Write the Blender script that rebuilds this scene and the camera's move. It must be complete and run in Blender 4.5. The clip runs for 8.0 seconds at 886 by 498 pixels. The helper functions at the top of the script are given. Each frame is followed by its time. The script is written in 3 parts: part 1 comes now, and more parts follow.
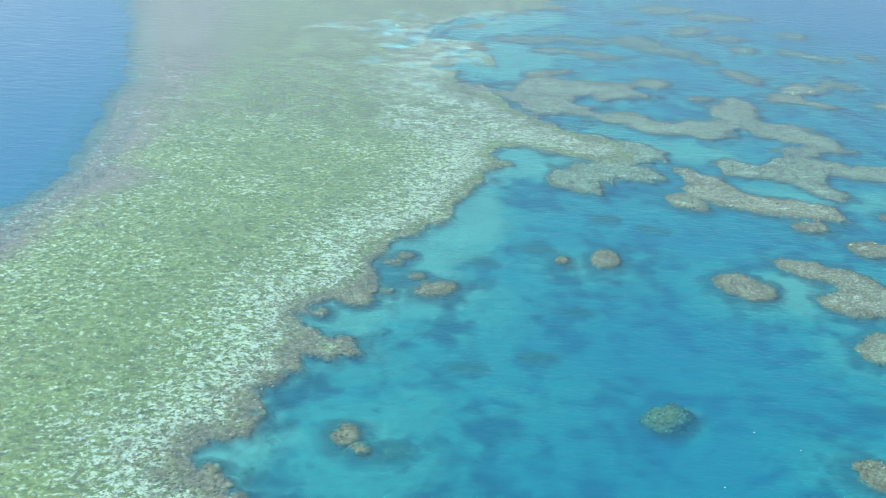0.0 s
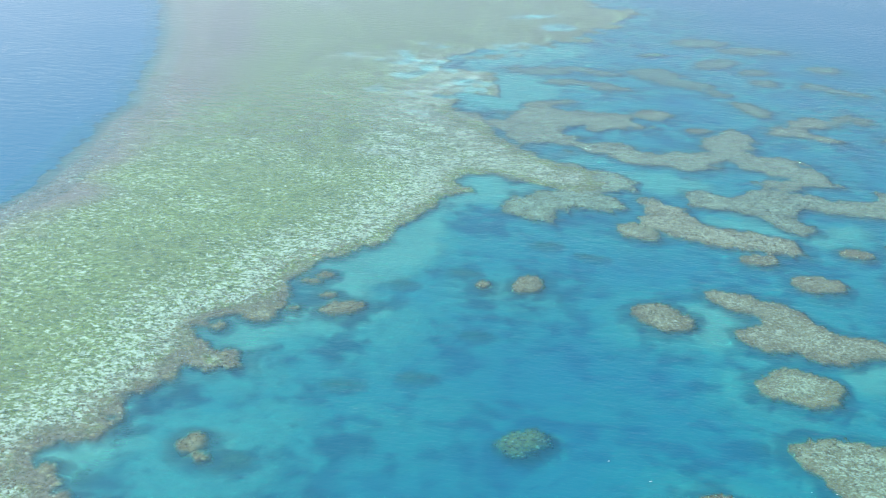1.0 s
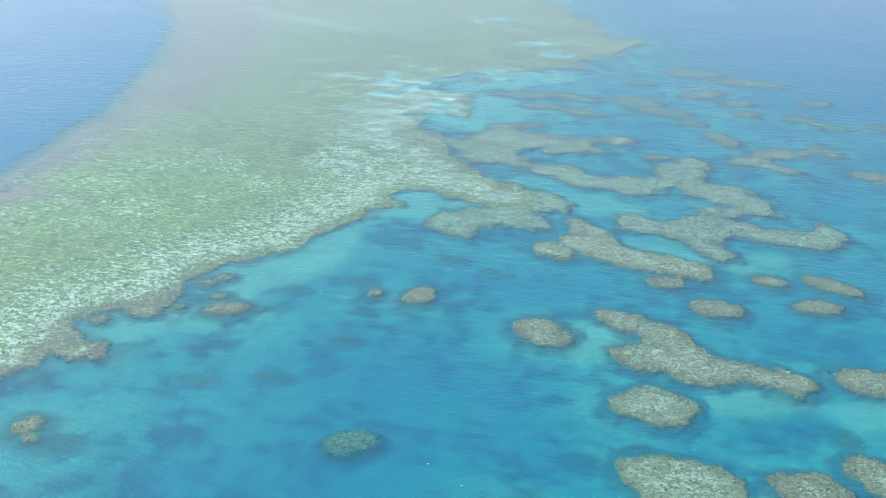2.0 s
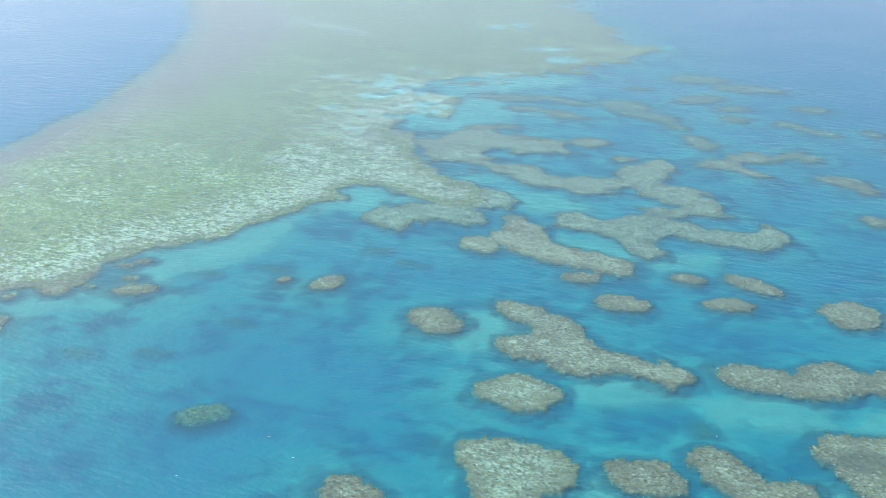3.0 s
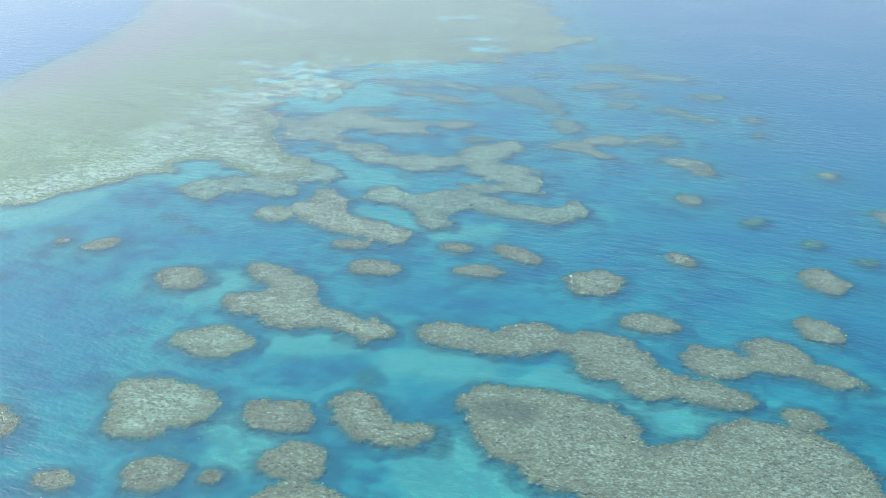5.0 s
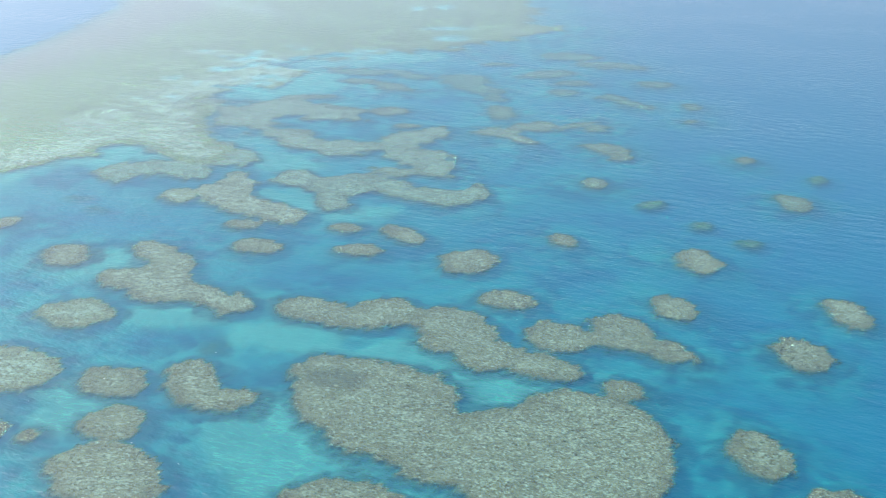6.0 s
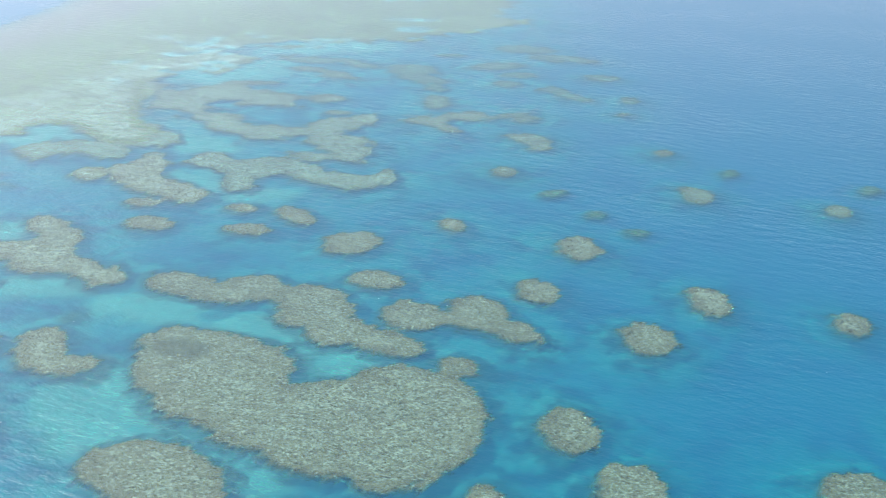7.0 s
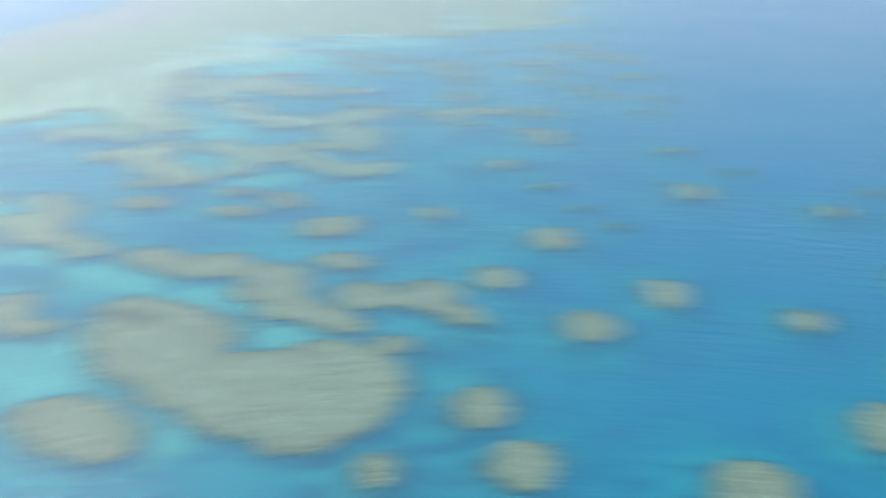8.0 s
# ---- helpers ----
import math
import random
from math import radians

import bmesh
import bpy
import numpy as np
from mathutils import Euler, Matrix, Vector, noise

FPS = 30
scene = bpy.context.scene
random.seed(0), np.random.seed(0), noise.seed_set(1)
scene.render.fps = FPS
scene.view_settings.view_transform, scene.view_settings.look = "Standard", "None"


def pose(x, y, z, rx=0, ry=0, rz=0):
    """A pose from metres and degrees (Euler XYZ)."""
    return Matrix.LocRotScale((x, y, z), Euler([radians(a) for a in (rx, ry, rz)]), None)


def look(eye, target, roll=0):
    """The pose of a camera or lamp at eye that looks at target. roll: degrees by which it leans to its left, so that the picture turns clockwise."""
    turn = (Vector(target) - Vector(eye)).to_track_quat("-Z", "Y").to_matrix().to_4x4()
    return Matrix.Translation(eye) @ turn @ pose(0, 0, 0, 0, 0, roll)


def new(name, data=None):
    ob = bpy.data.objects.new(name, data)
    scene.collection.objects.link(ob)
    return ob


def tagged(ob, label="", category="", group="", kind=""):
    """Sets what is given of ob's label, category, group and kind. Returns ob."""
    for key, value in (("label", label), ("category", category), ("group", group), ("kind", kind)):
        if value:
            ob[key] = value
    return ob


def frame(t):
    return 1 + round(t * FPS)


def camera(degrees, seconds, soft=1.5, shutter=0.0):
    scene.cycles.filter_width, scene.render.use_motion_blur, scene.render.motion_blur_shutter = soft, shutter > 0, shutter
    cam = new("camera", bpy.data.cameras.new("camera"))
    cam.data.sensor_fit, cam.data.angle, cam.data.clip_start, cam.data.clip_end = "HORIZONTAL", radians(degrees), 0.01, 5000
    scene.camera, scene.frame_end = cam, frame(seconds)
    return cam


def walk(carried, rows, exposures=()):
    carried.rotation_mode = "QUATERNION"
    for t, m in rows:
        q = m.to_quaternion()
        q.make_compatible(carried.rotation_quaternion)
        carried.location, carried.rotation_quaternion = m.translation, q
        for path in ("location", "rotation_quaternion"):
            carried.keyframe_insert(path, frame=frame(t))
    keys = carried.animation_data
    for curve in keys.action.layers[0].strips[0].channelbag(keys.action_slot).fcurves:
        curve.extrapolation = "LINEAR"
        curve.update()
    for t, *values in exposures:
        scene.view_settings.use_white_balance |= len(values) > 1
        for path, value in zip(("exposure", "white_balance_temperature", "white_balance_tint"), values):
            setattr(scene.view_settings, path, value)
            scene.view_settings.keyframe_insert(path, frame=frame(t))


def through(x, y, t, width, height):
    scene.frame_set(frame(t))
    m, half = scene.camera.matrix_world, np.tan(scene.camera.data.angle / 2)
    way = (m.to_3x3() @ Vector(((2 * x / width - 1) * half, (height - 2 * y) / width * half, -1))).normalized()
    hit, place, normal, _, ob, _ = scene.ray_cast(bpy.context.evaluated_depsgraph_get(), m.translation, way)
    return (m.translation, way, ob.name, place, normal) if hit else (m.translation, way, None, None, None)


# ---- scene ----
# ---- camera ----
cam = camera(46.0, 8.0, soft=1.05, shutter=0.25)
ROWS = [
    (0, 0.00, 0.00, 82.42, 65.96, -3.55, 0.00),
    (0.5, 17.29, -0.07, 82.44, 67.11, -2.46, 3.49),
    (1, 36.22, 0.06, 82.21, 67.61, -2.74, 6.15),
    (1.5, 52.92, 0.18, 82.26, 67.73, -2.58, 8.58),
    (1.7, 59.66, 0.12, 81.96, 68.28, -3.12, 9.01),
    (2.8, 98.79, 2.84, 81.00, 69.72, -3.11, 14.89),
    (3, 105.13, 3.03, 80.71, 69.46, -3.07, 15.04),
    (3.5, 120.75, 4.41, 80.92, 68.89, -2.90, 16.00),
    (4, 138.43, 6.11, 80.76, 69.17, -2.94, 17.05),
    (4.5, 153.75, 7.66, 80.72, 69.29, -2.39, 17.90),
    (4.7, 159.38, 8.22, 80.67, 69.33, -2.52, 18.12),
    (5.8, 196.79, 12.22, 81.80, 69.04, -2.23, 20.28),
    (6, 202.96, 13.36, 81.85, 68.87, -2.08, 20.57),
    (6.5, 218.07, 16.02, 82.13, 68.56, -1.94, 21.11),
    (7, 233.31, 18.77, 82.51, 68.53, -2.88, 22.24),
    (7.5, 248.25, 21.65, 82.73, 68.47, -3.50, 23.35),
    (7.9, 258.97, 23.91, 82.85, 68.54, -3.77, 24.28),
    (7.9667, 260.39, 24.28, 82.87, 68.50, -3.45, 24.95),
    (8, 261.65, 24.47, 82.88, 68.34, -2.47, 28.04),
    (8.0333, 262.75, 24.70, 82.90, 68.30, -1.50, 45.0),
]
walk(cam, [(t, pose(*row)) for t, *row in ROWS], exposures=[(0.0, 0.27, 6350, 13), (4.0, 0.18, 6220, 14), (8.0, 0.14, 6220, 14)])

# ---- light ----
SUN_HEIGHT, SUN_TURN = 54.0, 62.0   # degrees over the horizon, degrees to the left of straight ahead
sky_world = bpy.data.worlds.new("tropical_sky")
scene.world = sky_world
sky_world.use_nodes = True
wn = sky_world.node_tree
sky = wn.nodes.new("ShaderNodeTexSky")
sky.sky_type, sky.sun_disc = "NISHITA", False
sky.sun_elevation, sky.sun_rotation = radians(SUN_HEIGHT), radians(-SUN_TURN)
sky.air_density, sky.dust_density, sky.ozone_density = 1.4, 0.8, 3.0
wn.links.new(sky.outputs[0], wn.nodes["Background"].inputs[0])
wn.nodes["Background"].inputs[1].default_value = 0.15
sun = new("sun", bpy.data.lights.new("sun", "SUN"))
sun.data.energy, sun.data.angle, sun.data.color = 3.6, radians(0.53), (1.0, 0.97, 0.92)
sun.data.cycles.use_multiple_importance_sampling = False
sun_way = Vector((-math.sin(radians(SUN_TURN)) * math.cos(radians(SUN_HEIGHT)), math.cos(radians(SUN_TURN)) * math.cos(radians(SUN_HEIGHT)), math.sin(radians(SUN_HEIGHT))))
sun.matrix_world = look(sun_way * 900, (0, 0, 0))


# ---- materials ----
class Nodes:
    """A short way to write a node material."""

    def __init__(self, name):
        self.mat = bpy.data.materials.new(name)
        self.mat.use_nodes = True
        self.tree = self.mat.node_tree
        self.tree.nodes.clear()
        self.out = self.tree.nodes.new("ShaderNodeOutputMaterial")
        self.where = self.tree.nodes.new("ShaderNodeNewGeometry")

    def put(self, socket, value):
        if isinstance(value, bpy.types.NodeSocket):
            self.tree.links.new(value, socket)
        elif isinstance(value, tuple) and len(value) == 3 and socket.type == "RGBA":
            socket.default_value = (*value, 1)
        else:
            socket.default_value = value

    def node(self, kind, **values):
        n = self.tree.nodes.new(kind)
        for key, value in values.items():
            self.put(n.inputs[key.replace("_", " ")], value)
        return n

    def math(self, op, a, b=0.0, clamp=False):
        n = self.tree.nodes.new("ShaderNodeMath")
        n.operation, n.use_clamp = op, clamp
        self.put(n.inputs[0], a)
        self.put(n.inputs[1], b)
        return n.outputs[0]

    def span(self, value, low, high, to_low=0.0, to_high=1.0):
        n = self.tree.nodes.new("ShaderNodeMapRange")
        for i, v in enumerate((value, low, high, to_low, to_high)):
            self.put(n.inputs[i], v)
        return n.outputs[0]

    def mix(self, factor, a, b):
        n = self.tree.nodes.new("ShaderNodeMix")
        n.data_type = "RGBA"
        self.put(n.inputs[0], factor)
        self.put(n.inputs[6], a)
        self.put(n.inputs[7], b)
        return n.outputs[2]

    def place(self, scale=(1, 1, 1), turn=0.0, shift=(0, 0, 0)):
        n = self.tree.nodes.new("ShaderNodeMapping")
        self.tree.links.new(self.where.outputs["Position"], n.inputs["Vector"])
        n.inputs["Scale"].default_value = scale
        n.inputs["Rotation"].default_value = (0, 0, radians(turn))
        n.inputs["Location"].default_value = shift
        return n.outputs[0]

    def noise(self, size, detail=4.0, rough=0.55, place=None):
        n = self.node("ShaderNodeTexNoise", Scale=1.0 / size, Detail=detail, Roughness=rough)
        self.put(n.inputs["Vector"], place or self.where.outputs["Position"])
        return n.outputs[0]

    def attribute(self, name):
        n = self.tree.nodes.new("ShaderNodeAttribute")
        n.attribute_name = name
        return n.outputs["Fac"]

    def island(self):
        return self.where.outputs["Random Per Island"]

    def random(self):
        return self.tree.nodes.new("ShaderNodeObjectInfo").outputs["Random"]

    def bump(self, height, strength, distance):
        return self.node("ShaderNodeBump", Strength=strength, Distance=distance, Height=height).outputs[0]

    def surface(self, color, rough, normal=None):
        n = self.node("ShaderNodeBsdfPrincipled", Base_Color=color, Roughness=rough)
        n.inputs["Specular IOR Level"].default_value = 0.2
        if normal:
            self.put(n.inputs["Normal"], normal)
        self.tree.links.new(n.outputs[0], self.out.inputs[0])
        return self.mat


def bed_color(m):
    """Pale coral sand with dark weed and sunken rubble."""
    grown = m.noise(11.0, 3, 0.55)
    small = m.noise(4.0, 4, 0.55, m.place(shift=(3, 8, 0)))
    sand = m.mix(m.span(m.noise(1.6, 4), 0.35, 0.65), (0.44, 0.43, 0.35), (0.57, 0.55, 0.45))
    weed = m.span(m.math("ADD", m.math("MULTIPLY", grown, 0.5), m.math("MULTIPLY", small, 0.5)), 0.47, 0.59, 0.0, 0.85)
    weed = m.math("MULTIPLY", weed, m.span(m.attribute("shoal"), 0.0, 0.8, 1.0, 0.25))
    return m.mix(weed, sand, (0.045, 0.055, 0.035))


def reef_top_material(name, brown, olive, pale, share, fade=0.0, sandy=True):
    """Living reef crust: crevice shade painted as dark specks, olive algae turf, pale dead coral and sand specks;
    share: how much is pale.
    """
    m = Nodes(name)
    rim = m.attribute("inland")           # metres in from the reef's edge
    broad = m.noise(5.0, 3)
    fine = m.noise(0.65, 5, 0.7)
    grit = m.noise(0.3, 4, 0.75)
    speck = m.noise(0.55, 4, 0.75, m.place(shift=(11, 4, 0)))
    inner = m.span(m.math("ADD", rim, m.math("MULTIPLY", m.math("SUBTRACT", broad, 0.5), 4.0)), 0.3, 3.2)
    crust = m.mix(m.span(fine, 0.42, 0.58), brown, olive)
    crust = m.mix(m.span(broad, 0.35, 0.65, 0.0, 0.5), crust, olive)
    patch = m.math("SUBTRACT", m.noise(2.4, 4, 0.65, m.place(shift=(2, 17, 0))), 0.5)
    speck = m.math("ADD", speck, m.math("MULTIPLY", patch, 0.1 + 0.25 * share))
    spots = m.span(m.math("ADD", m.math("MULTIPLY", speck, 0.55), m.math("MULTIPLY", m.math("ADD", grit, m.math("MULTIPLY", inner, 0.05 * share)), 0.45)), 0.525 - 0.015 * share, 0.575)
    amount = m.math("MULTIPLY", spots, m.span(inner, 0.0, 1.0, 0.15, 1.0))
    color = m.mix(m.math("MULTIPLY", amount, min(0.95, 0.5 + 0.4 * share)), crust, pale)
    bleached = m.span(m.noise(4.2, 5, 0.7, m.place((0.8, 1.2, 1.0), shift=(23, 5, 0))), 0.5, 0.64, 0.0, 0.3 * share + 0.12)
    color = m.mix(m.math("MULTIPLY", bleached, m.span(inner, 0.2, 1.0)), color, pale)
    dark = m.span(m.noise(0.42, 4, 0.75, m.place(shift=(7, 3, 0))), 0.39, 0.48, 0.75, 0.0)
    color = m.mix(dark, color, tuple(0.5 * c for c in brown))
    color = m.mix(m.math("MULTIPLY", m.attribute("weed"), m.span(fine, 0.3, 0.6, 0.9, 0.55)), color, (0.12, 0.10, 0.06))
    torn = m.math("SUBTRACT", m.noise(2.2, 5, 0.65), 0.5)
    apron = m.math("ADD", rim, m.math("MULTIPLY", torn, 5.0 if fade else 1.5))
    # underwater shade round the reef, painted as a dark band on its flank
    color = m.mix(m.span(apron, fade + 0.2, fade - 0.9, 0.0, 0.45 if fade else 0.5), color, (0.13, 0.11, 0.045) if fade else (0.11, 0.085, 0.05))
    color = m.mix(m.span(apron, fade - (0.3 if fade else 0.6), fade - 3.2), color, bed_color(m) if sandy else (0.10, 0.095, 0.045))
    if not sandy:
        color = m.mix(m.span(apron, -0.3, -2.2), color, bed_color(m))
    return m.surface(color, 0.85, m.bump(fine, 0.5, 0.2))


def flat_material():
    """The great reef flat: rusty crest on the ocean side, green weed in the middle, pale rubble by the lagoon, brown coral rim."""
    m = Nodes("reef_flat_crust")
    lagoon, ocean, hollow = m.attribute("lagoon"), m.attribute("ocean"), m.attribute("hollow")
    broad, patchy = m.noise(26.0, 4, 0.6), m.noise(5.0, 5, 0.62)
    fine = m.noise(0.95, 5, 0.75)
    grit = m.noise(0.55, 4, 0.75)
    green = m.mix(m.span(patchy, 0.34, 0.66), (0.194, 0.211, 0.0647), (0.32, 0.339, 0.137))
    green = m.mix(m.span(broad, 0.38, 0.62), green, m.mix(m.span(fine, 0.4, 0.6), (0.216, 0.255, 0.0647), (0.36, 0.387, 0.147)))
    green = m.mix(m.span(fine, 0.36, 0.56, 0.6, 0.0), green, (0.09, 0.11, 0.049))
    rust = m.mix(m.span(fine, 0.35, 0.65), (0.234, 0.163, 0.132), (0.342, 0.255, 0.221))
    rubble = m.mix(m.span(grit, 0.38, 0.6), (0.396, 0.396, 0.294), (0.72, 0.704, 0.617))
    wander = m.math("MULTIPLY", m.math("SUBTRACT", broad, 0.5), 34.0)
    north = m.tree.nodes.new("ShaderNodeSeparateXYZ")
    m.put(north.inputs[0], m.where.outputs["Position"])
    wander = m.math("SUBTRACT", wander, m.span(north.outputs[1], 230.0, 480.0, 0.0, 34.0))
    inland = m.math("ADD", ocean, wander)
    color = m.mix(m.span(inland, 20.0, 8.0), green, rust)
    near = m.math("ADD", lagoon, m.math("MULTIPLY", m.math("SUBTRACT", patchy, 0.5), 26.0))
    near = m.math("SUBTRACT", near, m.span(north.outputs[1], 215.0, 360.0, 0.0, 13.0))
    near = m.math("ADD", near, m.span(north.outputs[1], 370.0, 450.0, 0.0, 40.0))
    belt = m.math("MULTIPLY", m.span(near, 30.0, 4.0), m.span(lagoon, 1.0, 5.0))
    fleck = m.math("MULTIPLY", m.span(inland, 9.0, 18.0), m.span(inland, 46.0, 24.0))
    share = m.math("MAXIMUM", m.math("MULTIPLY", belt, m.span(patchy, 0.35, 0.6, 0.75, 1.1)), m.math("MULTIPLY", fleck, 0.35))
    share = m.math("MAXIMUM", share, m.span(broad, 0.42, 0.66, 0.08, 0.5))
    tufts = m.noise(1.5, 3, 0.6, m.place((0.65, 1.3, 1.0)))
    bits = m.math("ADD", m.math("MULTIPLY", fine, 0.55), m.math("MULTIPLY", grit, 0.45))
    bits = m.math("ADD", bits, m.math("MULTIPLY", m.math("SUBTRACT", tufts, 0.5), 0.34))
    line = m.math("SUBTRACT", 0.61, m.math("MULTIPLY", share, 0.165))
    spots = m.span(m.math("SUBTRACT", bits, line), -0.015, 0.03)
    color = m.mix(m.math("MULTIPLY", spots, 0.8), color, rubble)
    coral = m.mix(m.span(fine, 0.35, 0.62), (0.153, 0.114, 0.0735), (0.324, 0.264, 0.196))
    rim = m.math("ADD", lagoon, m.math("MULTIPLY", m.math("SUBTRACT", patchy, 0.5), 13.0))
    rim = m.math("ADD", rim, m.span(north.outputs[1], 140.0, 230.0, 0.0, 5.0))
    color = m.mix(m.span(rim, 5.2, 2.0), color, coral)
    brush = m.math("MULTIPLY", m.span(m.noise(3.2, 4, 0.65, m.place(shift=(20, 0, 0))), 0.54, 0.62, 0.0, 0.75), m.span(lagoon, 26.0, 8.0))
    color = m.mix(brush, color, m.mix(m.span(grit, 0.4, 0.6), (0.153, 0.128, 0.0735), (0.279, 0.255, 0.157)))
    sand = m.mix(m.span(grit, 0.35, 0.65), (0.63, 0.607, 0.549), (0.774, 0.748, 0.725))
    color = m.mix(m.math("MULTIPLY", hollow, m.span(m.math("ADD", m.math("MULTIPLY", fine, 0.5), m.math("MULTIPLY", patchy, 0.5)), 0.45, 0.57, 0.0, 0.75), True), color, sand)
    hole = m.noise(0.7, 4, 0.75, m.place(shift=(5, 9, 0)))
    hole = m.math("ADD", hole, m.math("MULTIPLY", m.math("SUBTRACT", m.noise(1.9, 3, 0.6, m.place((0.75, 1.25, 1.0), shift=(13, 2, 0))), 0.5), 0.5))
    dark = m.span(hole, 0.35, 0.49, 0.8, 0.0)
    color = m.mix(dark, color, (0.09, 0.0968, 0.049))
    color = m.mix(m.math("MULTIPLY", m.span(m.attribute("pool"), 0.05, 0.6), m.span(fine, 0.38, 0.56, 0.35, 0.9)), color, sand)
    broken = m.math("MULTIPLY", m.span(north.outputs[1], 235.0, 275.0), m.span(m.noise(6.5, 5, 0.65, m.place(shift=(31, 7, 0))), 0.46, 0.57, 0.0, 0.8))
    color = m.mix(broken, color, m.mix(m.span(fine, 0.4, 0.6), (0.144, 0.132, 0.0735), (0.243, 0.229, 0.127)))
    apron = m.math("ADD", m.attribute("edge"), m.math("MULTIPLY", m.math("SUBTRACT", patchy, 0.5), 2.0))
    # shade below the flat's edge is put into the colour here
    color = m.mix(m.span(apron, -0.2, 0.8, 0.0, 0.5), color, (0.09, 0.0792, 0.0539))
    color = m.mix(m.span(apron, 0.3, 2.2), color, bed_color(m))
    return m.surface(color, 0.85, m.bump(fine, 0.4, 0.3))


def bed_material():
    """Pale coral sand with dark weed and sunken rubble."""
    m = Nodes("sea_bed_sand")
    return m.surface(bed_color(m), 0.9)


def water_material():
    """Clear sea: the deeper the column under the surface, the more it swallows red and gives back blue."""
    m = Nodes("sea_water")
    depth = m.attribute("column")
    through = []
    for k in (0.97, 0.12, 0.145):
        through.append(m.math("EXPONENT", m.math("MULTIPLY", depth, -k)))
    tint = m.tree.nodes.new("ShaderNodeCombineColor")
    for i, s in enumerate(through):
        m.put(tint.inputs[i], s)
    body = m.node("ShaderNodeBsdfDiffuse", Color=(0.013, 0.166, 0.266))
    chop = m.noise(0.9, 3, 0.6, m.place((0.7, 1.15, 1.0)))
    waves = m.noise(3.3, 3, 0.55, m.place((0.6, 1.25, 1.0)))
    gusts = m.span(m.noise(48.0, 3, 0.5), 0.36, 0.64, 0.35, 1.1)
    calm = m.span(depth, 0.35, 1.4, 0.3, 1.0)      # the reefs break the waves
    height = m.math("ADD", m.math("MULTIPLY", m.math("SUBTRACT", chop, 0.5), 0.4), m.math("SUBTRACT", waves, 0.5))
    height = m.math("MULTIPLY", height, m.math("MULTIPLY", gusts, calm))
    normal = m.bump(height, 1.0, 0.26)
    clear = m.node("ShaderNodeBsdfRefraction", Color=tint.outputs[0], Roughness=0.0, IOR=1.33, Normal=normal)
    murk = m.math("SUBTRACT", 1.0, m.math("EXPONENT", m.math("MULTIPLY", depth, -0.34)))
    mixed = m.tree.nodes.new("ShaderNodeMixShader")
    m.put(mixed.inputs[0], murk)
    m.put(mixed.inputs[1], clear.outputs[0])
    m.put(mixed.inputs[2], body.outputs[0])
    fresnel = m.node("ShaderNodeFresnel", IOR=1.33, Normal=normal)
    gloss = m.node("ShaderNodeBsdfGlossy", Roughness=0.36, Normal=normal)
    whole = m.tree.nodes.new("ShaderNodeMixShader")
    m.put(whole.inputs[0], fresnel.outputs[0])
    m.put(whole.inputs[1], mixed.outputs[0])
    m.put(whole.inputs[2], gloss.outputs[0])
    m.tree.links.new(whole.outputs[0], m.out.inputs[0])
    return m.mat


def coral_material(name, a, b, c):
    m = Nodes(name)
    r = m.island()
    color = m.mix(m.span(r, 0.0, 0.6), a, b)
    color = m.mix(m.span(r, 0.72, 0.95), color, c)
    grain = m.noise(0.3, 4, 0.7)
    color = m.mix(m.span(grain, 0.35, 0.65, 0.35, 0.0), color, tuple(0.4 * v for v in a))
    return m.surface(color, 0.75, m.bump(grain, 0.5, 0.1))


def head_material():
    m = Nodes("coral_head_crust")
    r = m.random()
    color = m.mix(r, (0.25, 0.19, 0.105), (0.42, 0.35, 0.21))
    grain = m.noise(0.35, 4, 0.7)
    color = m.mix(m.span(grain, 0.4, 0.6, 0.35, 0.0), color, (0.11, 0.09, 0.05))
    return m.surface(color, 0.75, m.bump(grain, 0.5, 0.12))


ROCK = reef_top_material("reef_crust", (0.195, 0.148, 0.083), (0.265, 0.22, 0.127), (0.54, 0.52, 0.385), 0.58)
ROCK_PALE = reef_top_material("reef_crust_pale", (0.20, 0.152, 0.086), (0.27, 0.23, 0.135), (0.58, 0.57, 0.43), 0.8)
ROCK_GREEN = reef_top_material("reef_crust_green", (0.205, 0.16, 0.09), (0.26, 0.245, 0.135), (0.52, 0.56, 0.44), 0.85)
ROCK_SUNK = reef_top_material("sunken_reef_crust", (0.18, 0.15, 0.065), (0.30, 0.26, 0.11), (0.45, 0.42, 0.2), 0.5, 1.2, False)
ROCK_DEEP = reef_top_material("deep_reef_crust", (0.13, 0.11, 0.05), (0.26, 0.22, 0.10), (0.4, 0.38, 0.2), 0.3, 2.2)
FLAT = flat_material()
SAND = bed_material()
WATER = water_material()
CORAL = coral_material("coral_clumps", (0.205, 0.155, 0.083), (0.30, 0.255, 0.148), (0.53, 0.51, 0.38))
HEAD = head_material()


# ---- shapes of the reef ----
def lattice(ix, iy, seed):
    h = (ix * 374761393 + iy * 668265263 + seed * 974634821) & 0x7FFFFFFF
    h = ((h ^ (h >> 13)) * 1274126177) & 0x7FFFFFFF
    return ((h ^ (h >> 16)) & 0xFFFF) / 65535.0


